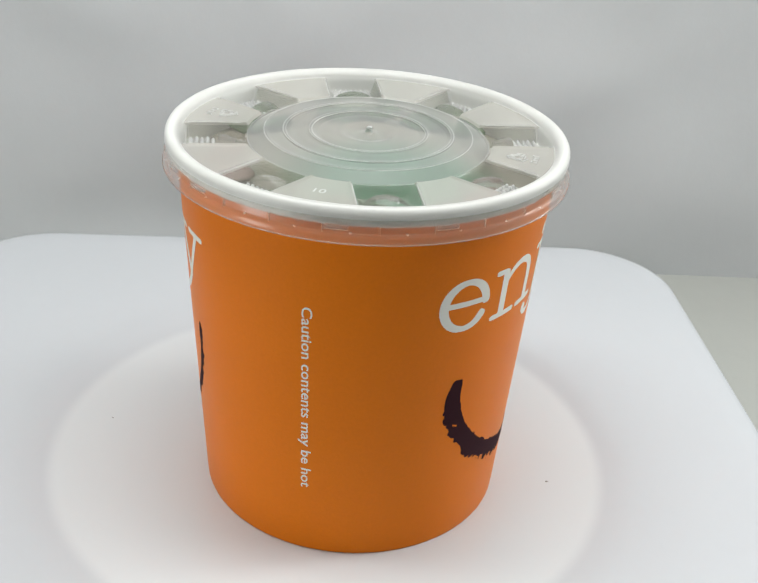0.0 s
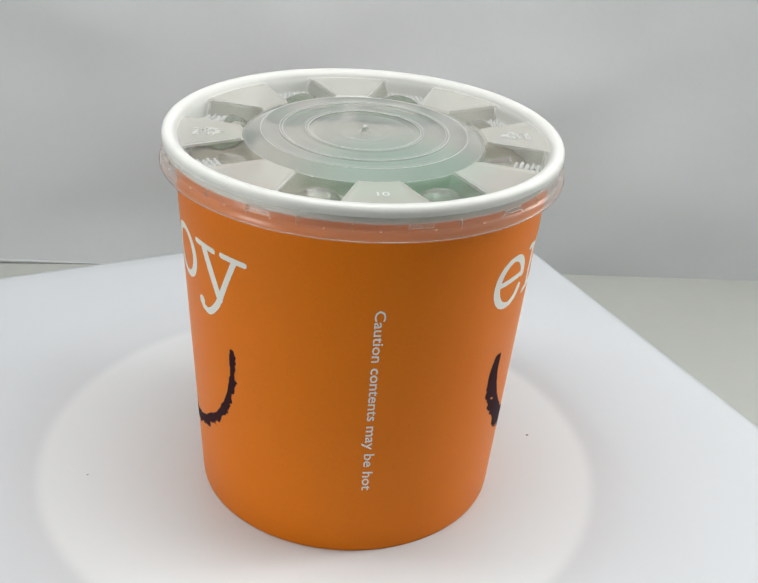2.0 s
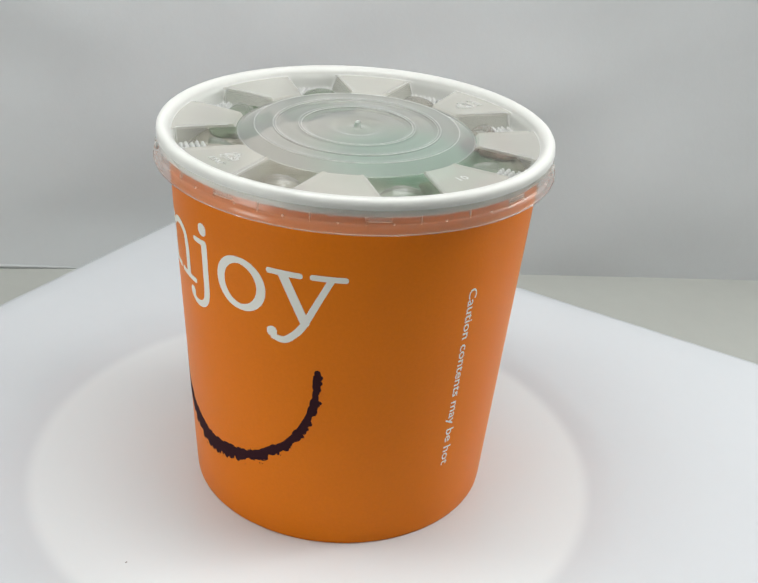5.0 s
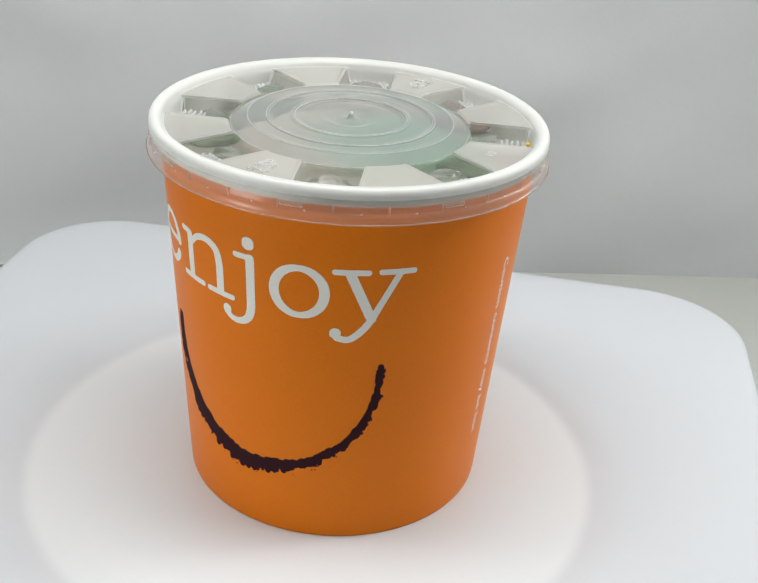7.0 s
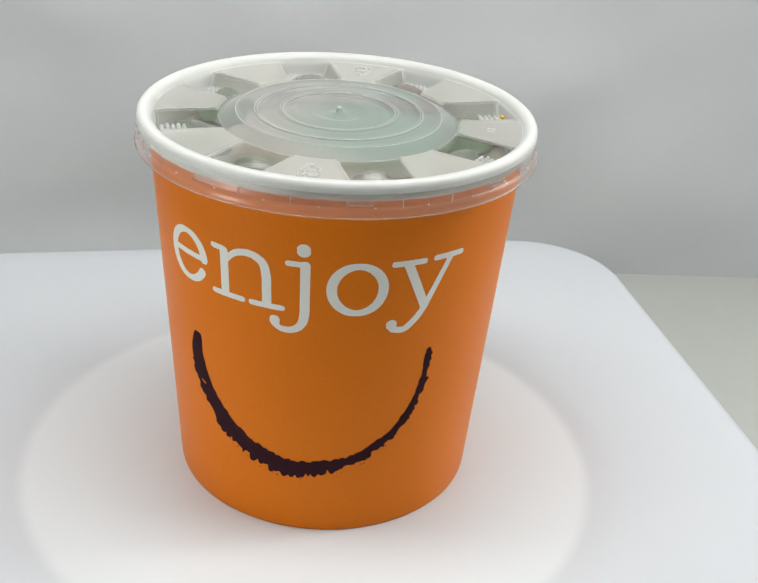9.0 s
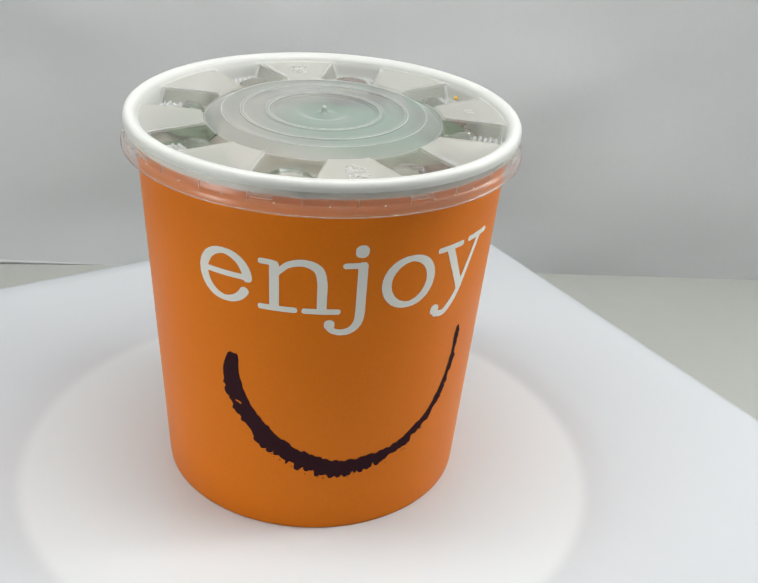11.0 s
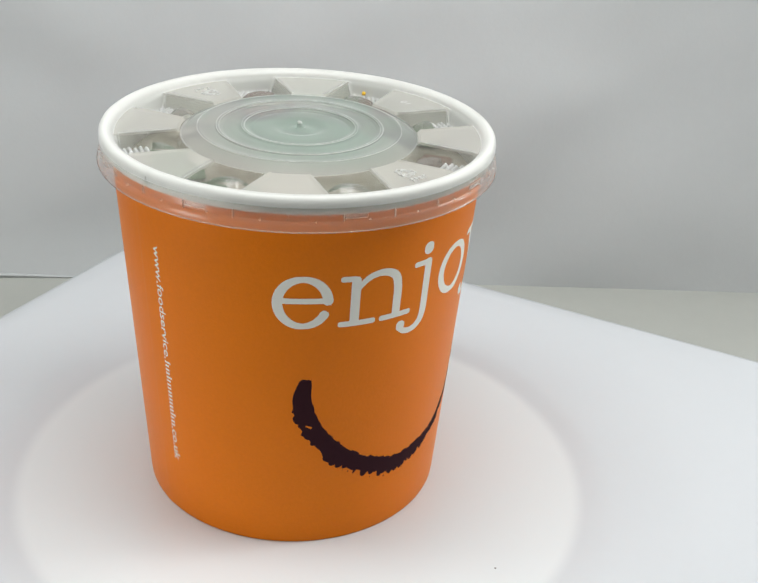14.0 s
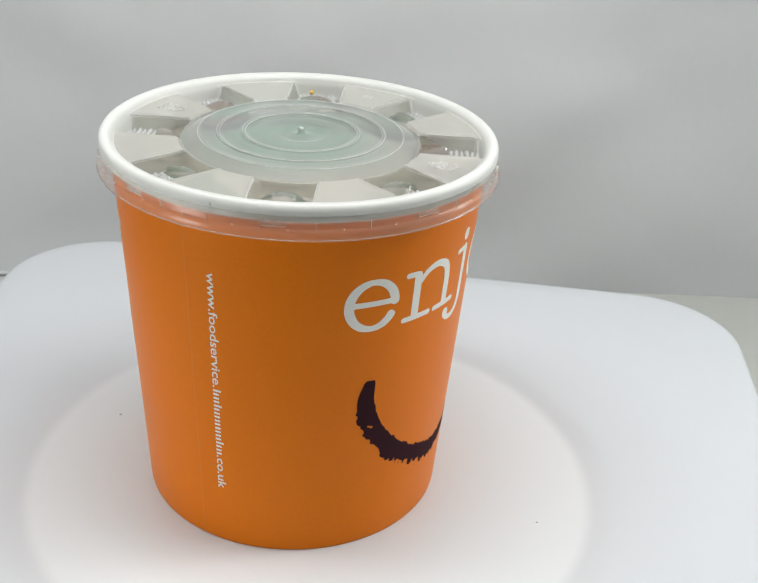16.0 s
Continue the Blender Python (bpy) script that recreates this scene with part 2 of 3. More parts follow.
def plate():
    thing = new("plate", None)
    rim = outline(0.0)
    n, verts, faces = len(rim), [], []

    def ring(points):
        verts.extend(points)

    # upper side: flat round well, a soft step up, a broad flat border, a rounded lip
    angles = [math.atan2(y, x) for x, y in rim]
    step = ((0.0, 0.00002), (0.002, 0.00015), (0.004, 0.0004), (0.0065, 0.0008), (0.009, 0.00115), (0.0115, 0.0014), (0.014, 0.0015), (0.017, 0.0015))
    for r, z in ((0.02, 0), (0.05, 0), (0.08, 0), (WELL - 0.003, 0)) + tuple((WELL + d, z) for d, z in step):
        ring([(r * math.cos(a), r * math.sin(a), z) for a in angles])
    r0 = WELL + 0.017
    for f in (0.2, 0.4, 0.6, 0.8, 0.93):
        ring([(r0 * math.cos(a) * (1 - f) + x * f, r0 * math.sin(a) * (1 - f) + y * f, 0.0015 - 0.0005 * f) for a, (x, y) in zip(angles, rim)])
    for inset, z in ((0.003, 0.0007), (0.0012, 0.0003), (0.0, -0.0010), (0.0004, -0.0024), (0.002, -0.0036)):
        ring([(x, y, z) for x, y in outline(inset)])
    # under side
    for f in (0.75, 0.5, 0.25):
        ring([(0.096 * math.cos(a) * (1 - f) + x * f, 0.096 * math.sin(a) * (1 - f) + y * f, -0.0085 + 0.004 * f) for a, (x, y) in zip(angles, rim)])
    for r, z in ((0.096, -0.0095), (0.095, -0.0271), (0.088, -0.0271), (0.086, -0.010), (0.02, -0.0085)):
        ring([(r * math.cos(a), r * math.sin(a), z) for a in angles])
    rings = len(verts) // n
    for k in range(rings - 1):
        for i in range(n):
            j = (i + 1) % n
            faces.append((k * n + i, (k + 1) * n + i, (k + 1) * n + j, k * n + j))
    verts.append((0, 0, 0))
    faces += [(len(verts) - 1, i, (i + 1) % n) for i in range(n)]
    verts.append((0, 0, -0.0085))
    b = (rings - 1) * n
    faces += [(len(verts) - 1, b + (i + 1) % n, b + i) for i in range(n)]
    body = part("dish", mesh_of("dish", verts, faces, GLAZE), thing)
    body.rotation_euler = (0, 0, radians(PLATE_TURN))
    for r, a, size in ((0.0766, -6.2, 0.00042), (0.0785, 177.4, 0.0003)):
        bm = bmesh.new()
        bmesh.ops.create_icosphere(bm, subdivisions=2, radius=size, matrix=Matrix.Diagonal((1.3, 1.0, 0.35, 1)))
        me = bpy.data.meshes.new("speck")
        bm.to_mesh(me)
        bm.free()
        me.materials.append(SPECK)
        s = part("speck", me, thing, "tiny grey speck of dirt")
        s.location = (r * math.cos(radians(a)), r * math.sin(radians(a)), 0.0001)
    return tagged(thing, "square white glazed plate with rounded corners and a round well", "plate")


turntable()
PLATE = plate()

# ---- the paper container ----
R_BASE, R_TOP, CUP_H = 0.0488, 0.0562, 0.1200
ARC = 0.95  # millimetres of print to one degree round the container


def radius_at(z):
    return R_BASE + (R_TOP - R_BASE) * z / CUP_H


def wrap(u, v, centre, lift):
    """A point of the print, u along and v up in millimetres, laid on the container's side."""
    a, z = radians(centre + u / ARC), v / 1000
    r = radius_at(z) + lift
    return (r * math.cos(a), r * math.sin(a), z)


def smooth_line(points, step=0.5):
    """A rounded line through points of any length of tuple."""
    out, n = [], len(points)
    for i in range(n - 1):
        p0, p1, p2, p3 = (np.array(points[min(max(k, 0), n - 1)], float) for k in (i - 1, i, i + 1, i + 2))
        m = max(2, int(np.hypot(*(p2 - p1)[:2]) / step))
        for k in range(m):
            t = k / m
            out.append(0.5 * (2 * p1 + (p2 - p0) * t + (2 * p0 - 5 * p1 + 4 * p2 - p3) * t * t + (3 * p1 - p0 - 3 * p2 + p3) * t ** 3))
    return out + [np.array(points[-1], float)]


def straight_line(points, step=0.6):
    out = []
    for p, q in zip(points, points[1:]):
        p, q = np.array(p, float), np.array(q, float)
        m = max(1, int(np.hypot(*(q - p)[:2]) / step))
        out += [p + (q - p) * k / m for k in range(m)]
    return out + [np.array(points[-1], float)]


def arc_line(cx, cy, rx, ry, a0, a1, thick, thin, n=56):
    """A bow of an oval letter, thick at its sides and thin at top and bottom."""
    out = []
    for k in range(n + 1):
        a = radians(a0 + (a1 - a0) * k / n)
        out.append(np.array((cx + rx * math.cos(a), cy + ry * math.sin(a), thin + (thick - thin) * abs(math.cos(a)))))
    return out


def ribbon(line, verts, faces, centre, lift, caps=True, rag=None, cols=4):
    """Adds a pen stroke of changing width, with round ends, to a mesh on the container."""
    rows = []
    for i, p in enumerate(line):
        a, b = line[max(i - 1, 0)], line[min(i + 1, len(line) - 1)]
        d = (b - a)[:2]
        d = d / (np.hypot(*d) or 1)
        nrm, w = np.array((-d[1], d[0])), p[2] / 2
        lo, hi = (w, w) if rag is None else (w + rag(i, 0), w + rag(i, 1))
        rows.append((p[:2], nrm, d, lo, hi))
    start = len(verts)
    if caps:
        ends = []
        for side in (0, -1):
            c, nrm, d, lo, hi = rows[side]
            sign = -1 if side == 0 else 1
            cap = []
            for k in (0.92, 0.7, 0.4):
                cap.append((c + sign * d * k * (lo + hi) / 2, nrm, d, lo * math.sqrt(1 - k * k), hi * math.sqrt(1 - k * k)))
            ends.append(cap)
        rows = ends[0] + rows + ends[1][::-1]
    for c, nrm, d, lo, hi in rows:
        for k in range(cols + 1):
            q = c + nrm * (-lo + (lo + hi) * k / cols)
            verts.append(wrap(q[0], q[1], centre, lift))
    for i in range(len(rows) - 1):
        for k in range(cols):
            a = start + i * (cols + 1) + k
            faces.append((a, a + 1, a + cols + 2, a + cols + 1))


def dot_line(x, y, r):
    return [np.array((x - r * 0.001, y, 2 * r)), np.array((x + r * 0.001, y, 2 * r))]


def word_strokes():
    """The five letters of the word in typewriter style, as pen strokes in millimetres."""
    s, t = 2.75, 1.75  # stem and hairline
    e = [arc_line(-38.0, 88.4, 7.0, 7.4, 4, 329, 2.9, 1.8), straight_line([(-44.6, 89.0, t), (-31.3, 89.0, t)])]
    n = [straight_line([(-27.0, 95.3, t), (-23.8, 95.2, t)]), straight_line([(-23.3, 94.6, s), (-23.3, 81.4, s)]),
         straight_line([(-27.2, 81.0, t), (-17.6, 81.0, t)]),
         smooth_line([(-23.0, 91.6, 1.6), (-19.6, 95.0, 1.9), (-15.2, 96.0, 2.2), (-11.4, 94.3, 2.6), (-10.2, 90.4, s), (-10.1, 86.0, s), (-10.1, 81.4, s)]),
         straight_line([(-14.8, 81.0, t), (-5.6, 81.0, t)])]
    j = [dot_line(0.2, 99.7, 2.0), straight_line([(-4.0, 95.4, t), (0.4, 95.4, t)]),
         smooth_line([(0.7, 95.2, s), (0.7, 86.0, s), (0.6, 79.2, s), (-0.6, 76.0, 2.4), (-3.2, 74.4, 2.1), (-6.3, 74.6, 1.9), (-8.2, 76.2, 2.0)]),
         dot_line(-7.8, 76.8, 1.6)]
    o = [arc_line(15.0, 88.4, 7.1, 7.3, 0, 360, 2.9, 1.9, 240)]
    y = [straight_line([(24.7, 95.7, t), (33.6, 95.7, t)]), straight_line([(28.8, 95.2, s), (35.2, 81.2, s)]),
         straight_line([(37.2, 95.9, t), (46.0, 95.9, t)]),
         smooth_line([(42.2, 95.4, 1.9), (38.8, 88.4, 1.9), (35.0, 80.6, 2.1), (32.4, 77.0, 2.2), (29.2, 74.5, 2.1), (25.9, 74.9, 2.0)]),
         dot_line(25.4, 76.4, 1.7)]
    return {"letter_e": e, "letter_n": n, "letter_j": j, "letter_o": o, "letter_y": y}


def face_print(cup, centre):
    """The word and the brushed smile of one side of the container."""
    for name, strokes in word_strokes().items():
        verts, faces = [], []
        for k, line in enumerate(strokes):
            line = [p - np.array((0, 0.8, 0)) for p in line]
            ribbon(line, verts, faces, centre, 0.00006 + 0.000008 * k, caps=name != "letter_o" or k > 0)
        part(name, mesh_of(name, verts, faces, INK_WHITE), cup, "white printed typewriter letter " + name[-1])
    line = smooth_line([(-37.0, 60.1, 4.4), (-37.7, 54.3, 6.0), (-35.5, 46.2, 6.2), (-29.7, 38.1, 6.0), (-21.4, 30.9, 5.7), (-10.8, 25.8, 5.1), (-2.4, 24.3, 4.4), (6.5, 25.2, 3.7),
                        (16.3, 27.8, 3.0), (23.6, 31.9, 2.8), (31.0, 37.7, 2.8), (35.5, 45.0, 2.6), (38.6, 53.4, 2.3), (39.2, 63.4, 1.8)], 0.32)
    # the stroke is fuller towards its inner side than its spine
    line = [p + np.array((0.12 if p[0] < -20 else 0.0, 0.22, 0.5 if p[0] < 14 else 0.2)) for p in line]
    rnd = random.Random(11)
    n = len(line)
    low, high = [0.0] * n, [0.0] * n
    for store, count, size in ((low, 150, 2.3), (high, 90, 0.8)):
        for _ in range(count):
            c, half, amp = rnd.uniform(0.06, 0.99) * n, rnd.uniform(1.2, 4.2), rnd.uniform(0.2, 1.0) ** 1.5 * size
            amp *= (0.6 if c / n < 0.22 else 1.0) * (0.66 + 0.44 * math.exp(-((c / n - 0.40) / 0.22) ** 2))
            for i in range(max(0, int(c - half)), min(n, int(c + half) + 1)):
                store[i] = max(store[i], amp * math.sqrt(max(0.0, 1 - ((i - c) / half) ** 2)))
    verts, faces = [], []
    ribbon(line, verts, faces, centre, 0.00006, True, lambda i, side: (high if side else low)[i] - (0.18 if side else 0.55), 5)
    for x, y, r in ((39.2, 64.2, 1.0), (-35.6, 61.3, 0.9), (-37.2, 61.0, 0.7)):
        ribbon(dot_line(x, y, r), verts, faces, centre, 0.00007)
    # loose flecks of ink under the stroke
    for _ in range(26):
        p = line[int(rnd.uniform(0.2, 0.75) * n)]
        ribbon(dot_line(p[0] + rnd.uniform(-1.5, 1.0), p[1] - p[2] / 2 - rnd.uniform(0.7, 2.1), rnd.uniform(0.10, 0.28)), verts, faces, centre, 0.00007)
    part("smile_print", mesh_of("smile_print", verts, faces, INK_DARK), cup, "dark plum brush-stroke smile with ragged lower edge")
    verts, faces = [], []
    ribbon(straight_line([(-35.9, 45.6, 0.5), (-34.5, 45.0, 0.7)]), verts, faces, centre, 0.00009)
    part("ink_gap", mesh_of("ink_gap", verts, faces, ORANGE), cup, "small bare nick in the brush stroke")


def text_mesh(name, words):
    """The flat mesh of a line of small sans-serif print, with its least and greatest x."""
    data = bpy.data.curves.new(name, "FONT")
    data.body, data.size, data.resolution_u, data.shear, data.offset = words, 1.0, 3, 0.0, 0.012
    tmp = new(name, data)
    bpy.context.view_layer.update()
    me = bpy.data.meshes.new_from_object(tmp)
    bpy.data.objects.remove(tmp)
    xs = [v.co.x for v in me.vertices]
    return me, min(xs), max(xs)


def lay_text(cup, name, pieces, angle, z_top, z_end, cap, label):
    """Pieces of text or, where given as a count, as many plain upright bars, one after another down the side."""
    cursor, store = 0.0, []
    for piece in pieces:
        if isinstance(piece, int):
            store.append((piece, cursor, None))
            cursor += 0.52 * piece
        else:
            me, lo, hi = text_mesh(name, piece)
            store.append((me, cursor - lo, piece))
            cursor += hi - lo + 0.10
    k = (z_top - z_end) / cursor
    for me, shift, piece in store:
        verts, faces = [], []
        if piece is None:
            for b in range(me):
                for x0, y1 in ((shift + 0.52 * b + 0.04, 0.66 if b in (0, 2, 7) else 0.46), (shift + 0.52 * b + 0.29, 0.46)):
                    base = len(verts)
                    verts += [(x0, 0), (x0 + 0.13, 0), (x0 + 0.13, y1), (x0, y1)]
                    faces.append((base, base + 1, base + 2, base + 3))
        else:
            verts = [(v.co.x + shift, v.co.y) for v in me.vertices]
            faces = [tuple(p.vertices) for p in me.polygons]
        lift = 0.00007
        placed = []
        for x, y in verts:
            z = z_top - x * k
            r = radius_at(z) + lift
            a = radians(angle) + (y - 0.33) / 0.70 * cap / r
            placed.append((r * math.cos(a), r * math.sin(a), z))
        part(name, mesh_of(name, placed, faces, INK_WHITE, False), cup, label)


def container():
    cup = new("soup_container", None)
    outer = [(R_BASE - 0.0012, 0.0), (R_BASE - 0.0003, 0.00005), (R_BASE - 0.00005, 0.0003), (R_BASE, 0.0007)] + [(radius_at(z), z) for z in np.linspace(0.002, 0.1180, 30)]
    part("sleeve", mesh_of("sleeve", *lathe(outer, 256), ORANGE), cup, "smooth orange printed card wall")
    inner = [(R_BASE - 0.0012, 0.0), (R_BASE - 0.0016, 0.006), (0.0005, 0.006), (0.0005, 0.0064), (R_BASE - 0.0012, 0.0064)] + [(radius_at(z) - 0.0006, z) for z in np.linspace(0.008, 0.1185, 12)]
    part("lining", mesh_of("lining", *lathe(inner, 128), CARD), cup, "white card lining and bottom")

    def roll_at(a, grow=0.0):
        """A point of the rolled rim's section: round above, flatter-sided below."""
        c, d = math.cos(a), math.sin(a)
        if d >= 0:
            return 0.0576 + (0.0014 + grow) * c, 0.1183 + (0.0018 + grow) * d
        return 0.0576 + (0.0014 + grow) * math.copysign(abs(c) ** 0.6, c), 0.1183 + (0.0032 + grow) * d

    roll = [roll_at(a) for a in np.linspace(0, 2 * math.pi, 32, endpoint=False)]
    part("rolled_rim", mesh_of("rolled_rim", *lathe(roll, 192, True), CARD), cup, "white rolled card rim")
    # the step where the rolled rim overlaps itself
    verts, faces = [], []
    a0 = radians(85.4)
    for k in range(9):
        b = radians(-50 + 20 * k)
        r, z = roll_at(b, 0.00012)
        for w in (-0.006, 0.006):
            verts.append((r * math.cos(a0 + w), r * math.sin(a0 + w), z))
    faces = [(2 * k, 2 * k + 1, 2 * k + 3, 2 * k + 2) for k in range(8)]
    part("rim_overlap", mesh_of("rim_overlap", verts, faces, CARD_EDGE), cup, "grey overlap line of the rim")
    face_print(cup, 170.2)
    face_print(cup, -13.3)
    lay_text(cup, "caution_text", ["Caution contents may be hot"], -100.4, 0.0882, 0.0244, 0.0030, "small white printed caution line")
    lay_text(cup, "web_text", ["www.foodservice.", 9, ".co.uk"], 82.7, 0.0962, 0.0206, 0.0027, "small white printed web line")
    verts, faces = [], []
    ribbon(straight_line([(0, 117.0, 0.22), (0, 1.5, 0.22)], 2.0), verts, faces, 74.0, 0.00004, False, None, 1)
    part("side_seam", mesh_of("side_seam", verts, faces, SEAM), cup, "fine lighter overlap seam of the card")
    return tagged(cup, "orange card soup container printed with enjoy and a smile", "food container")


CUP = container()

# ---- the lid ----
POCKET_TURN = 11.9
DECK, DISC, POCKET = 0.1180, 0.1191, 0.0048
GROOVE = 0.1169


def rod(bm, p, q, radius):
    p, q = Vector(p), Vector(q)
    turn = (q - p).to_track_quat("Z", "Y").to_matrix().to_4x4()
    bmesh.ops.create_cone(bm, segments=6, radius1=radius, radius2=radius, depth=(q - p).length, cap_ends=True, matrix=Matrix.Translation((p + q) / 2) @ turn)


def ease(x, a, b):
    t = min(max((x - a) / (b - a), 0.0), 1.0)
    return t * t * (3 - 2 * t)


def lid_height(r, a):
    """The height of the lid's sunken middle: ringed disc, sloping edge, groove, flat decks between eight pockets."""
    z = DISC
    # two low flat-topped ridges run round the disc
    for ring in (0.0171, 0.0247):
        z += 0.00045 * (1 - ease(abs(r - ring), 0.00028, 0.00062))
    z -= 0.0004 * math.exp(-((r - 0.0226) / 0.0012) ** 2) + 0.0004 * math.exp(-((r - 0.0150) / 0.0012) ** 2)
    z += 0.00025 * math.exp(-((r - 0.0303) / 0.0005) ** 2)
    # a shallow dish round the moulding nub
    z -= 0.0010 * (1 - ease(r, 0.0046, 0.0090))
    z += 0.0004 * (1 - ease(r, 0.0015, 0.0042)) + 0.0018 * (1 - ease(r, 0.0006, 0.0013))
    # the disc's cone falls into a groove, from whose outer side the decks rise
    z -= (DISC - GROOVE) * min(max((r - 0.0310) / 0.0042, 0.0), 1.0)
    z += (DECK - GROOVE) * min(max((r - 0.0353) / 0.0014, 0.0), 1.0)
    if r > 0.034:
        step = math.radians(45)
        b = (a - radians(POCKET_TURN) + step / 2) % step - step / 2
        x, y = r * math.cos(b), r * math.sin(b)
        inside = min(max((0.0087 - abs(y)) / 0.0019, 0.0), 1.0) * ease(r, 0.0355, 0.0372) * (1 - ease(r, 0.0540, 0.0548))
        # the inner half of a pocket is a vaulted shell, the outer half a flat sunken floor
        floor = POCKET
        shell = max(0.0, 1 - (y / 0.0066) ** 2 - ((x - 0.0438) / 0.0068) ** 2)
        if x < 0.0438:
            floor -= (POCKET - 0.0010) * math.sqrt(shell)
        z -= floor * inside * min(max((r - 0.0353) / 0.0014, 0.0), 1.0)
        # a fine raised edge along the pocket's sides
        z += 0.00035 * math.exp(-((abs(y) - 0.0090) / 0.00035) ** 2) * ease(r, 0.0360, 0.0372) * (1 - ease(r, 0.0524, 0.0534))
    return z


def lid_angle(k, s, r):
    """The angle of grid line s (-1 to 1) of sector k: past the disc it runs along the pocket's straight sides."""
    even, edge = s * 22.5, 0.5
    if abs(s) <= edge:
        y = 0.0092 * s / edge
        bent = math.degrees(math.asin(y / max(r, 0.03)))
    else:
        at = math.degrees(math.asin(0.0092 / max(r, 0.03)))
        bent = math.copysign(at + (22.5 - at) * (abs(s) - edge) / (1 - edge), s)
    return radians(POCKET_TURN + 45 * k + even + (bent - even) * ease(r, 0.029, 0.036))


def lid():
    thing = new("lid", None)
    radii = [0.0003, 0.0006, 0.0009, 0.0012, 0.0018, 0.0026, 0.0034, 0.0042, 0.005, 0.0058, 0.0066, 0.0075, 0.0085, 0.0095, 0.011, 0.013]
    radii += list(np.arange(0.0146, 0.0176, 0.00015)) + [0.019, 0.021] + list(np.arange(0.0230, 0.0260, 0.00015)) + [0.0275, 0.029]
    radii += list(np.arange(0.0300, 0.0352, 0.0003)) + list(np.arange(0.0353, 0.0381, 0.0002)) + list(np.arange(0.0383, 0.0528, 0.0004)) + list(np.arange(0.0529, 0.0548, 0.0002))
    half = [i * 0.05 for i in range(7)] + [0.325, 0.345, 0.358, 0.37, 0.385, 0.405, 0.425, 0.445, 0.46, 0.47, 0.48, 0.49, 0.5] + [0.5 + 0.05 * i for i in range(1, 11)]
    sector = [-s for s in half[:0:-1]][1:] + half
    lines = [(k, s) for k in range(8) for s in sector]
    steps = len(lines)
    tail = [(0.0549, DECK + 0.0001), (0.0550, 0.1186), (0.0553, 0.1192), (0.0558, 0.1198), (0.0565, 0.1203), (0.0573, 0.12055), (0.0580, 0.12045), (0.0586, 0.1200), (0.0590, 0.1193),
            (0.0591, 0.1185), (0.0591, 0.1175), (0.0590, 0.1162), (0.0588, 0.1157), (0.0589, 0.1154), (0.0590, 0.1148), (0.0590, 0.1139), (0.0592, 0.1136), (0.0594, 0.1134), (0.0596, 0.1122),
            (0.0597, 0.1114), (0.0599, 0.1111)]
    verts, faces = [], []
    for k, s in lines:
        for r in radii:
            a = lid_angle(k, s, r)
            verts.append((r * math.cos(a), r * math.sin(a), lid_height(r, a)))
        for r, z in tail:
            a = lid_angle(k, s, r)
            verts.append((r * math.cos(a), r * math.sin(a), z))
    n = len(radii) + len(tail)
    for i in range(steps):
        j = (i + 1) % steps
        faces += [(i * n + k, i * n + k + 1, j * n + k + 1, j * n + k) for k in range(n - 1)]
    faces.append([i * n for i in range(steps)][::-1])
    me = mesh_of("shell", verts, faces, LID)
    # the skirt below the bead is drawn thinner, the bead's inner wall is thicker, the pockets are stretched thin
    me.materials.append(SKIRT)
    me.materials.append(BEAD)
    me.materials.append(POCKET_SKIN)
    me.materials.append(DISC_SKIN)
    wall, disc = len(radii) - 1, sum(1 for q in radii if q < 0.0356)
    for p in me.polygons[:-1]:
        band = p.index % (n - 1)
        if band > len(radii) + 9:
            p.material_index = 1
        elif band >= wall:
            p.material_index = 2
        elif band < disc:
            p.material_index = 4
        elif any(me.vertices[v].co.z < DECK - 0.0007 for v in p.vertices):
            p.material_index = 2 if band >= len(radii) - 6 else 3
    me.polygons[len(me.polygons) - 1].material_index = 4
    part("shell", me, thing, "milky see-through moulded lid with eight pockets")
    # rows of small raised studs on the pockets' outer floors
    bm = bmesh.new()
    bmesh.ops.create_icosphere(bm, subdivisions=2, radius=0.00070, matrix=Matrix.Diagonal((1, 1, 1.9, 1)))
    stud = bpy.data.meshes.new("stud")
    bm.to_mesh(stud)
    bm.free()
    stud.materials.append(STUD)
    stud.polygons.foreach_set("use_smooth", [True] * len(stud.polygons))
    for k in range(8):
        turn = radians(POCKET_TURN + 45 * k)
        for x, count in ((0.0454, 7), (0.0470, 8), (0.0486, 7), (0.0502, 8), (0.0518, 7)):
            for i in range(count):
                y = (i - (count - 1) / 2) * 0.0017
                ob = part("stud", stud, thing)
                ob.location = (x * math.cos(turn) - y * math.sin(turn), x * math.sin(turn) + y * math.cos(turn), DECK - POCKET + 0.0002)
    lip = [(0.0599 + 0.00018 * math.cos(a), 0.1110 + 0.00018 * math.sin(a)) for a in np.linspace(0, 2 * math.pi, 8, endpoint=False)]
    part("lip", mesh_of("lip", *lathe(lip, 192, True), SKIRT), thing, "thicker milky lower edge")
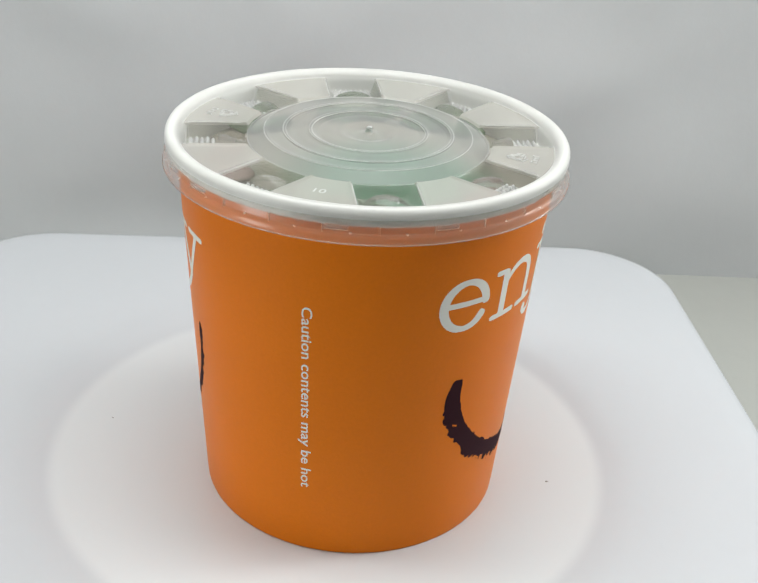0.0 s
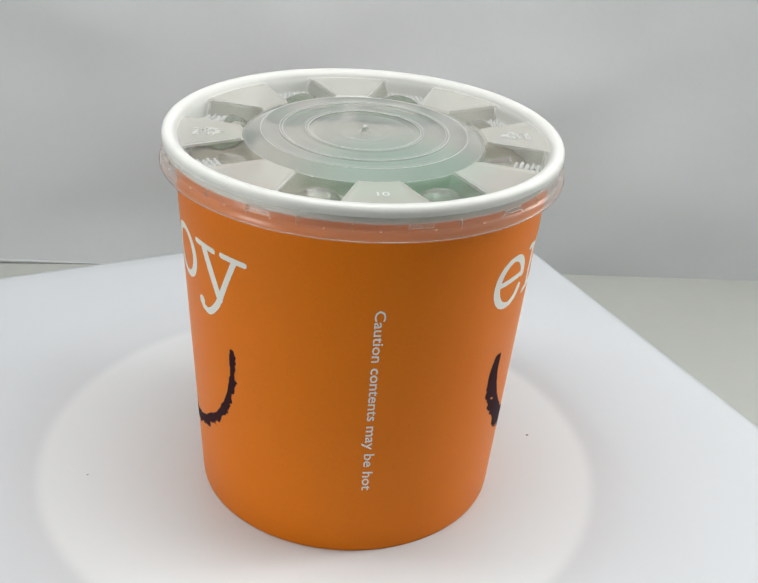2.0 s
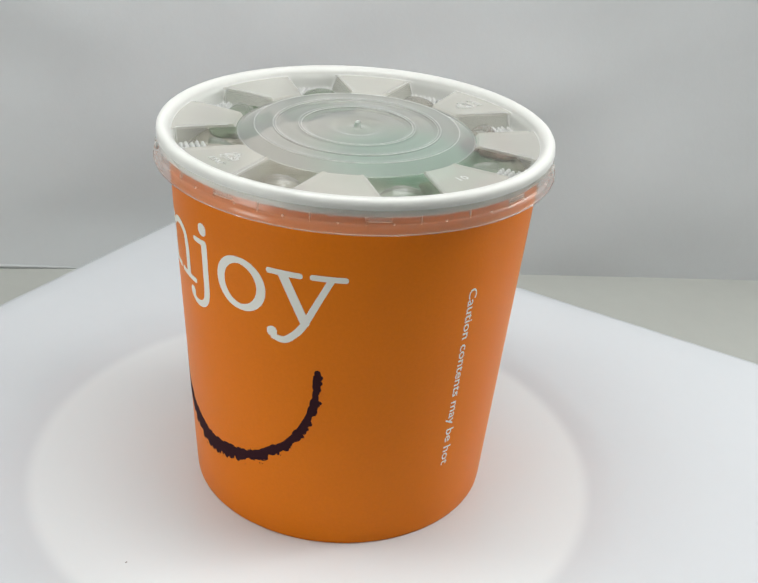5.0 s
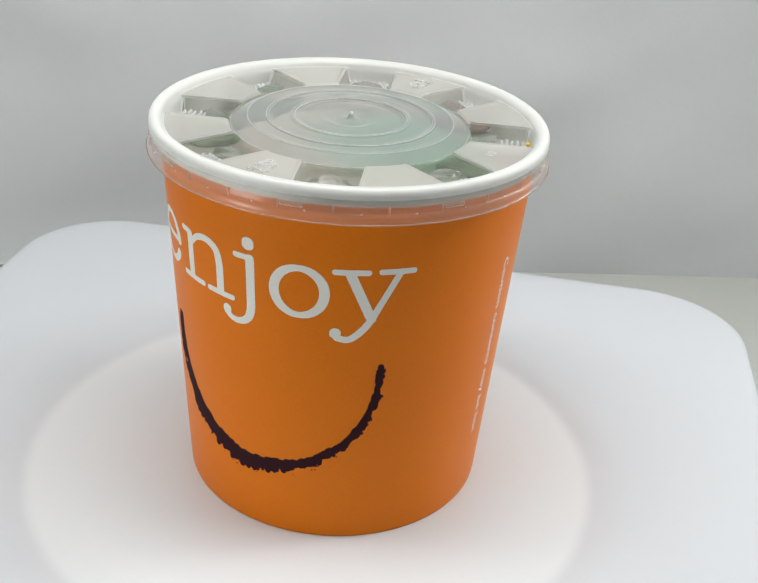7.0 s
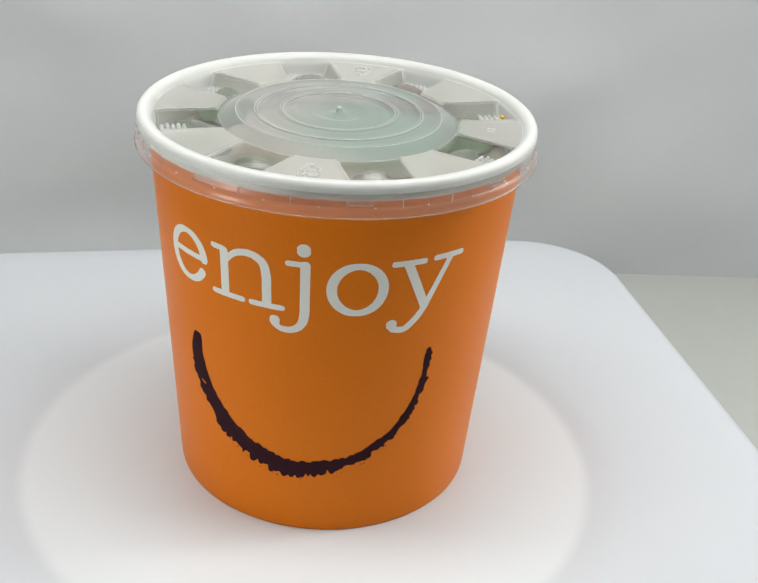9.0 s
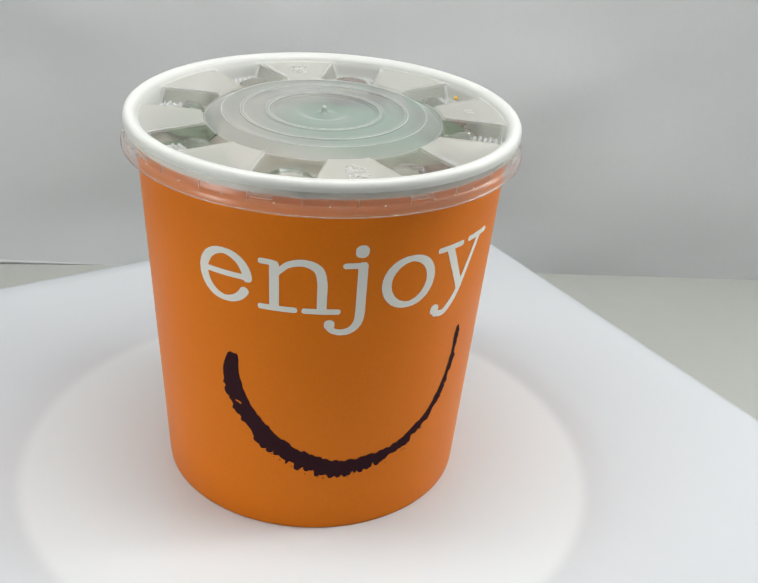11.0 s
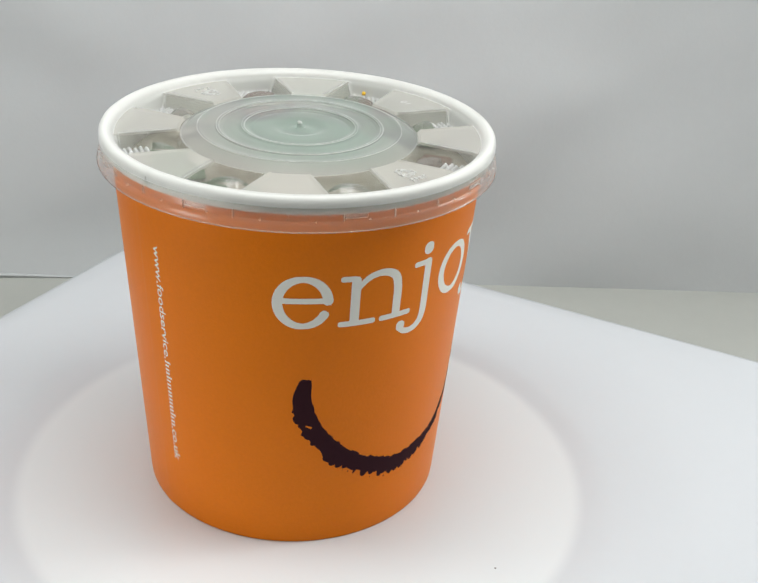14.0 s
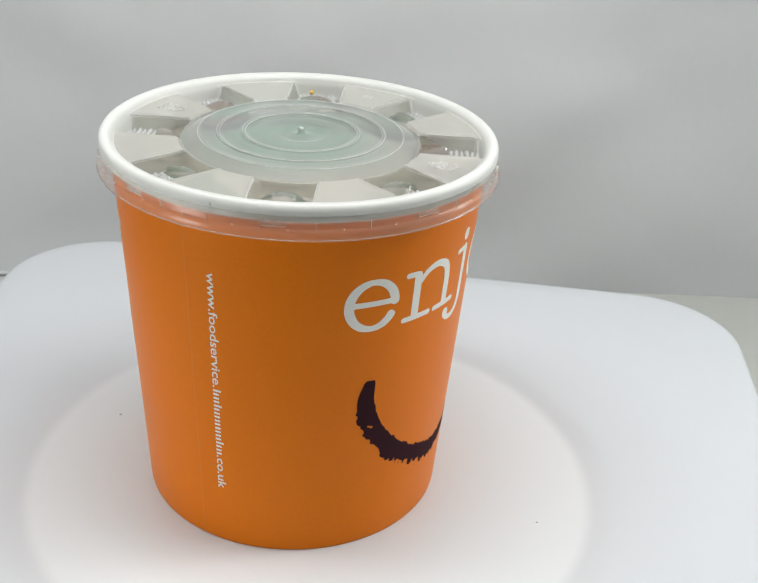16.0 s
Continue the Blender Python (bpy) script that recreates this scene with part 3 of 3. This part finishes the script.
    # fine milky rings as highlights on the edges of the disc's ridges and of the disc, and the moulding nub in its
    # middle
    for major, minor in ((0.0167, 0.00016), (0.0175, 0.00010), (0.0243, 0.00010), (0.0251, 0.00016), (0.0307, 0.00014)):
        ring = [(major + minor * math.cos(a), lid_height(major, 0.0) + minor * math.sin(a)) for a in np.linspace(0, 2 * math.pi, 6, endpoint=False)]
        part("ring_edge_glint", mesh_of("ring_edge_glint", *lathe(ring, 160, True), STUD), thing)
    bm = bmesh.new()
    bmesh.ops.create_uvsphere(bm, u_segments=16, v_segments=10, radius=0.0008, matrix=Matrix.Translation((0.0002, 0, lid_height(0.0004, 0.0) - 0.0001)) @ Matrix.Diagonal((1.1, 0.9, 0.75, 1)))
    nub = bpy.data.meshes.new("nub")
    bm.to_mesh(nub)
    bm.free()
    nub.materials.append(STUD)
    part("nub", nub, thing, "small moulding nub")
    # milky rods that draw the light caught along each pocket's mouth
    bm = bmesh.new()

    for side in (-1, 1):
        rod(bm, (0.0372, side * 0.0087, DECK + 0.0001), (0.0528, side * 0.0087, DECK + 0.0001), 0.00014)
        rod(bm, (0.0524, side * 0.0068, DECK - POCKET), (0.0528, side * 0.0084, DECK), 0.00014)
    edge = bpy.data.meshes.new("pocket_edge_glint")
    bm.to_mesh(edge)
    bm.free()
    edge.materials.append(STUD)
    for k in range(8):
        part("pocket_edge_glint", edge, thing).rotation_euler = (0, 0, radians(POCKET_TURN + 45 * k))
    # upright ribs, small bosses and long snap tabs of the skirt
    def moulded(name, size, radius, z, lean):
        bm = bmesh.new()
        bmesh.ops.create_cube(bm, size=1.0, matrix=Matrix.Translation((radius, 0, z)) @ Matrix.Rotation(radians(lean), 4, "Y") @ Matrix.Diagonal((*size, 1)))
        if size[1] > 0.002:
            bmesh.ops.subdivide_edges(bm, edges=[e for e in bm.edges if abs((e.verts[0].co - e.verts[1].co).y) > 0.001], cuts=6)
            for v in bm.verts:
                v.co.x = v.co.x * math.cos(v.co.y / radius)
        bmesh.ops.bevel(bm, geom=[e for e in bm.edges if e.calc_face_angle(0.0) > 1.0], offset=0.00015, segments=2, affect="EDGES")
        me = bpy.data.meshes.new(name)
        bm.to_mesh(me)
        bm.free()
        me.materials.append(MOULD)
        return me

    rib = moulded("rib", (0.0008, 0.00045, 0.0024), 0.0591, 0.1146, 2.0)
    boss = moulded("boss", (0.0007, 0.0006, 0.0005), 0.0593, 0.1139, 2.0)
    tab = moulded("snap_tab", (0.0007, 0.0062, 0.0011), 0.0591, 0.1150, 1.0)
    for k in range(26):
        part("rib", rib, thing).rotation_euler = (0, 0, radians(13.85 * k - 68))
        part("boss", boss, thing).rotation_euler = (0, 0, radians(13.85 * k - 68 + 6.9))
        if k % 3 == 0:
            part("snap_tab", tab, thing).rotation_euler = (0, 0, radians(13.85 * k - 68 + 3.4))
    # embossed marks on three of the decks: a triangle of arrows with small bars, twice, and the number 10
    for deck in (3, 7):
        bm = bmesh.new()
        top = DECK + 0.0001
        for k in range(3):
            turn = Matrix.Translation((0.0446, 0, top)) @ Matrix.Rotation(radians(120 * k + 180), 4, "Z")
            for p, q in (((-0.0016, -0.0012), (-0.0016, 0.0010)), ((-0.0010, -0.0014), (-0.0010, 0.0008)), ((-0.0016, -0.0012), (-0.0010, -0.0014)),
                         ((-0.0022, 0.0007), (-0.0013, 0.0022)), ((-0.0013, 0.0022), (-0.0004, 0.0006))):
                rod(bm, turn @ Vector((p[0] * 1.25, p[1] * 1.25, 0)), turn @ Vector((q[0] * 1.25, q[1] * 1.25, 0)), 0.0002)
        for k in range(4):
            rod(bm, (0.0487, -0.0024 + 0.0016 * k, top), (0.0504, -0.0024 + 0.0016 * k, top), 0.0002)
            rod(bm, (0.0487, -0.0024 + 0.0016 * k, top), (0.0487 + 0.0008 * (k % 3), -0.0015 + 0.0016 * k, top), 0.0002)
        me = bpy.data.meshes.new("embossed_mark")
        bm.to_mesh(me)
        bm.free()
        me.materials.append(STUD)
        part("embossed_mark", me, thing, "embossed recycling triangle").rotation_euler = (0, 0, radians(POCKET_TURN + 22.5 + 45 * deck))
    me, lo, hi = text_mesh("embossed_number", "10")
    verts = [(0.0468 - v.co.y * 0.0036, (v.co.x - (lo + hi) / 2) * 0.0042, DECK + 0.00025) for v in me.vertices]
    number = mesh_of("embossed_number", verts, [tuple(p.vertices) for p in me.polygons], STUD, False)
    part("embossed_number", number, thing, "embossed number 10").rotation_euler = (0, 0, radians(POCKET_TURN + 22.5 + 45 * 5))
    bm = bmesh.new()
    bmesh.ops.create_icosphere(bm, subdivisions=2, radius=0.0007)
    for v in bm.verts:
        v.co *= 1 + 0.3 * noise.noise(v.co * 2500)
    bm.transform(Matrix.Translation((0.0132, -0.0516, 0.1150)))
    crumb = bpy.data.meshes.new("crumb")
    bm.to_mesh(crumb)
    bm.free()
    crumb.materials.append(YELLOW)
    part("crumb", crumb, thing, "yellow crumb stuck in a pocket")
    return tagged(thing, "milky translucent plastic lid pressed onto the orange container", "lid")


LID_THING = lid()


# ---- the food under the lid ----
def lump(name, mat, where, size, seed, label, parent):
    bm = bmesh.new()
    bmesh.ops.create_icosphere(bm, subdivisions=3, radius=1.0)
    for v in bm.verts:
        v.co *= 1 + 0.28 * noise.noise(v.co * 1.6 + Vector((seed, 0, 0))) + 0.10 * noise.noise(v.co * 4.5 + Vector((0, seed, 0)))
    bm.transform(pose(*where, 0, 0, seed * 47) @ Matrix.Diagonal((*size, 1)))
    me = bpy.data.meshes.new(name)
    bm.to_mesh(me)
    bm.free()
    me.materials.append(mat)
    me.polygons.foreach_set("use_smooth", [True] * len(me.polygons))
    return part(name, me, parent, label)


def mixed_bed():
    """Chopped filling: pale cream-brown, with a broad grey-green leafy patch off its middle and softer blotches."""
    m = bpy.data.materials.new("chopped_salad_bed")
    m.use_nodes = True
    nodes, links = m.node_tree.nodes, m.node_tree.links
    b = nodes["Principled BSDF"]
    b.inputs["Roughness"].default_value = 0.75
    where, away, patch, blotch, add, mix, fine, shade = (nodes.new("ShaderNode" + k) for k in ("TexCoord", "VectorMath", "MapRange", "TexNoise", "Math", "MixRGB", "TexNoise", "MixRGB"))
    away.operation, add.operation, shade.blend_type = "DISTANCE", "MULTIPLY_ADD", "MULTIPLY"
    away.inputs[1].default_value = (0.009, -0.015, 0.107)
    links.new(where.outputs["Object"], away.inputs[0])
    patch.inputs["From Min"].default_value, patch.inputs["From Max"].default_value = 0.036, 0.012
    links.new(away.outputs["Value"], patch.inputs["Value"])
    blotch.inputs["Scale"].default_value, blotch.inputs["Detail"].default_value = 55.0, 2.0
    fine.inputs["Scale"].default_value, fine.inputs["Detail"].default_value = 220.0, 4.0
    for n in (blotch, fine):
        links.new(where.outputs["Object"], n.inputs["Vector"])
    links.new(blotch.outputs["Fac"], add.inputs[0])
    add.inputs[1].default_value = 0.5
    links.new(patch.outputs[0], add.inputs[2])
    add.use_clamp = True
    links.new(add.outputs[0], mix.inputs[0])
    mix.inputs[1].default_value, mix.inputs[2].default_value = (0.49, 0.39, 0.335, 1), (0.11, 0.26, 0.16, 1)
    shade.inputs[0].default_value = 0.5
    links.new(mix.outputs[0], shade.inputs[1]), links.new(fine.outputs["Fac"], shade.inputs[2])
    links.new(shade.outputs[0], b.inputs["Base Color"])
    return m


def food():
    thing = new("salad_filling", None)
    prof = [(0.0005, 0.0075), (0.047, 0.0075), (0.0530, 0.096), (0.0525, 0.1075), (0.047, 0.1095), (0.037, 0.1095), (0.028, 0.1105), (0.012, 0.1108), (0.0005, 0.1108)]
    me = mesh_of("filling", *lathe(prof, 96), mixed_bed())
    part("filling", me, thing, "chopped cream and grey-green filling")
    rnd = random.Random(3)
    # leaves and pieces pressed up under the pockets
    for k, (r, a) in enumerate(((0.040, -86), (0.038, -96), (0.044, 143), (0.045, 102), (0.044, 90), (0.041, 108), (0.045, 58), (0.040, 66), (0.046, 150), (0.045, 52), (0.043, -118))):
        a = radians(a)
        lump("leaf_piece", LEAF, (r * math.cos(a), r * math.sin(a), 0.1108 + rnd.uniform(-0.0006, 0.0002)), (0.0085, 0.0070, 0.0017), k + 1.3, "torn green leaf", thing)
    for k, (r, a) in enumerate(((0.045, -84), (0.045, -166), (0.042, -150), (0.045, 196), (0.045, -40), (0.042, -32))):
        lump("pepper_piece", RED, (r * math.cos(radians(a)), r * math.sin(radians(a)), 0.1108), (0.0066, 0.0058, 0.0017), k + 31.7, "brown-red vegetable piece", thing)
    return tagged(thing, "green and red salad filling under the lid", "food")


FOOD_THING = food()


def motions():
    """The plate turns about the turntable's axis and carries the container, its lid and its filling."""
    steps = [k * 0.5 for k in range(33)]
    walk(PLATE, [(t, pose(0, 0, 0, 0, 0, RATE * t)) for t in steps])
    for thing in (CUP, LID_THING, FOOD_THING):
        walk(thing, [(t, pose(0, 0, 0, 0, 0, RATE * t) @ pose(CUP_X, CUP_Y, 0.0)) for t in steps])


motions()
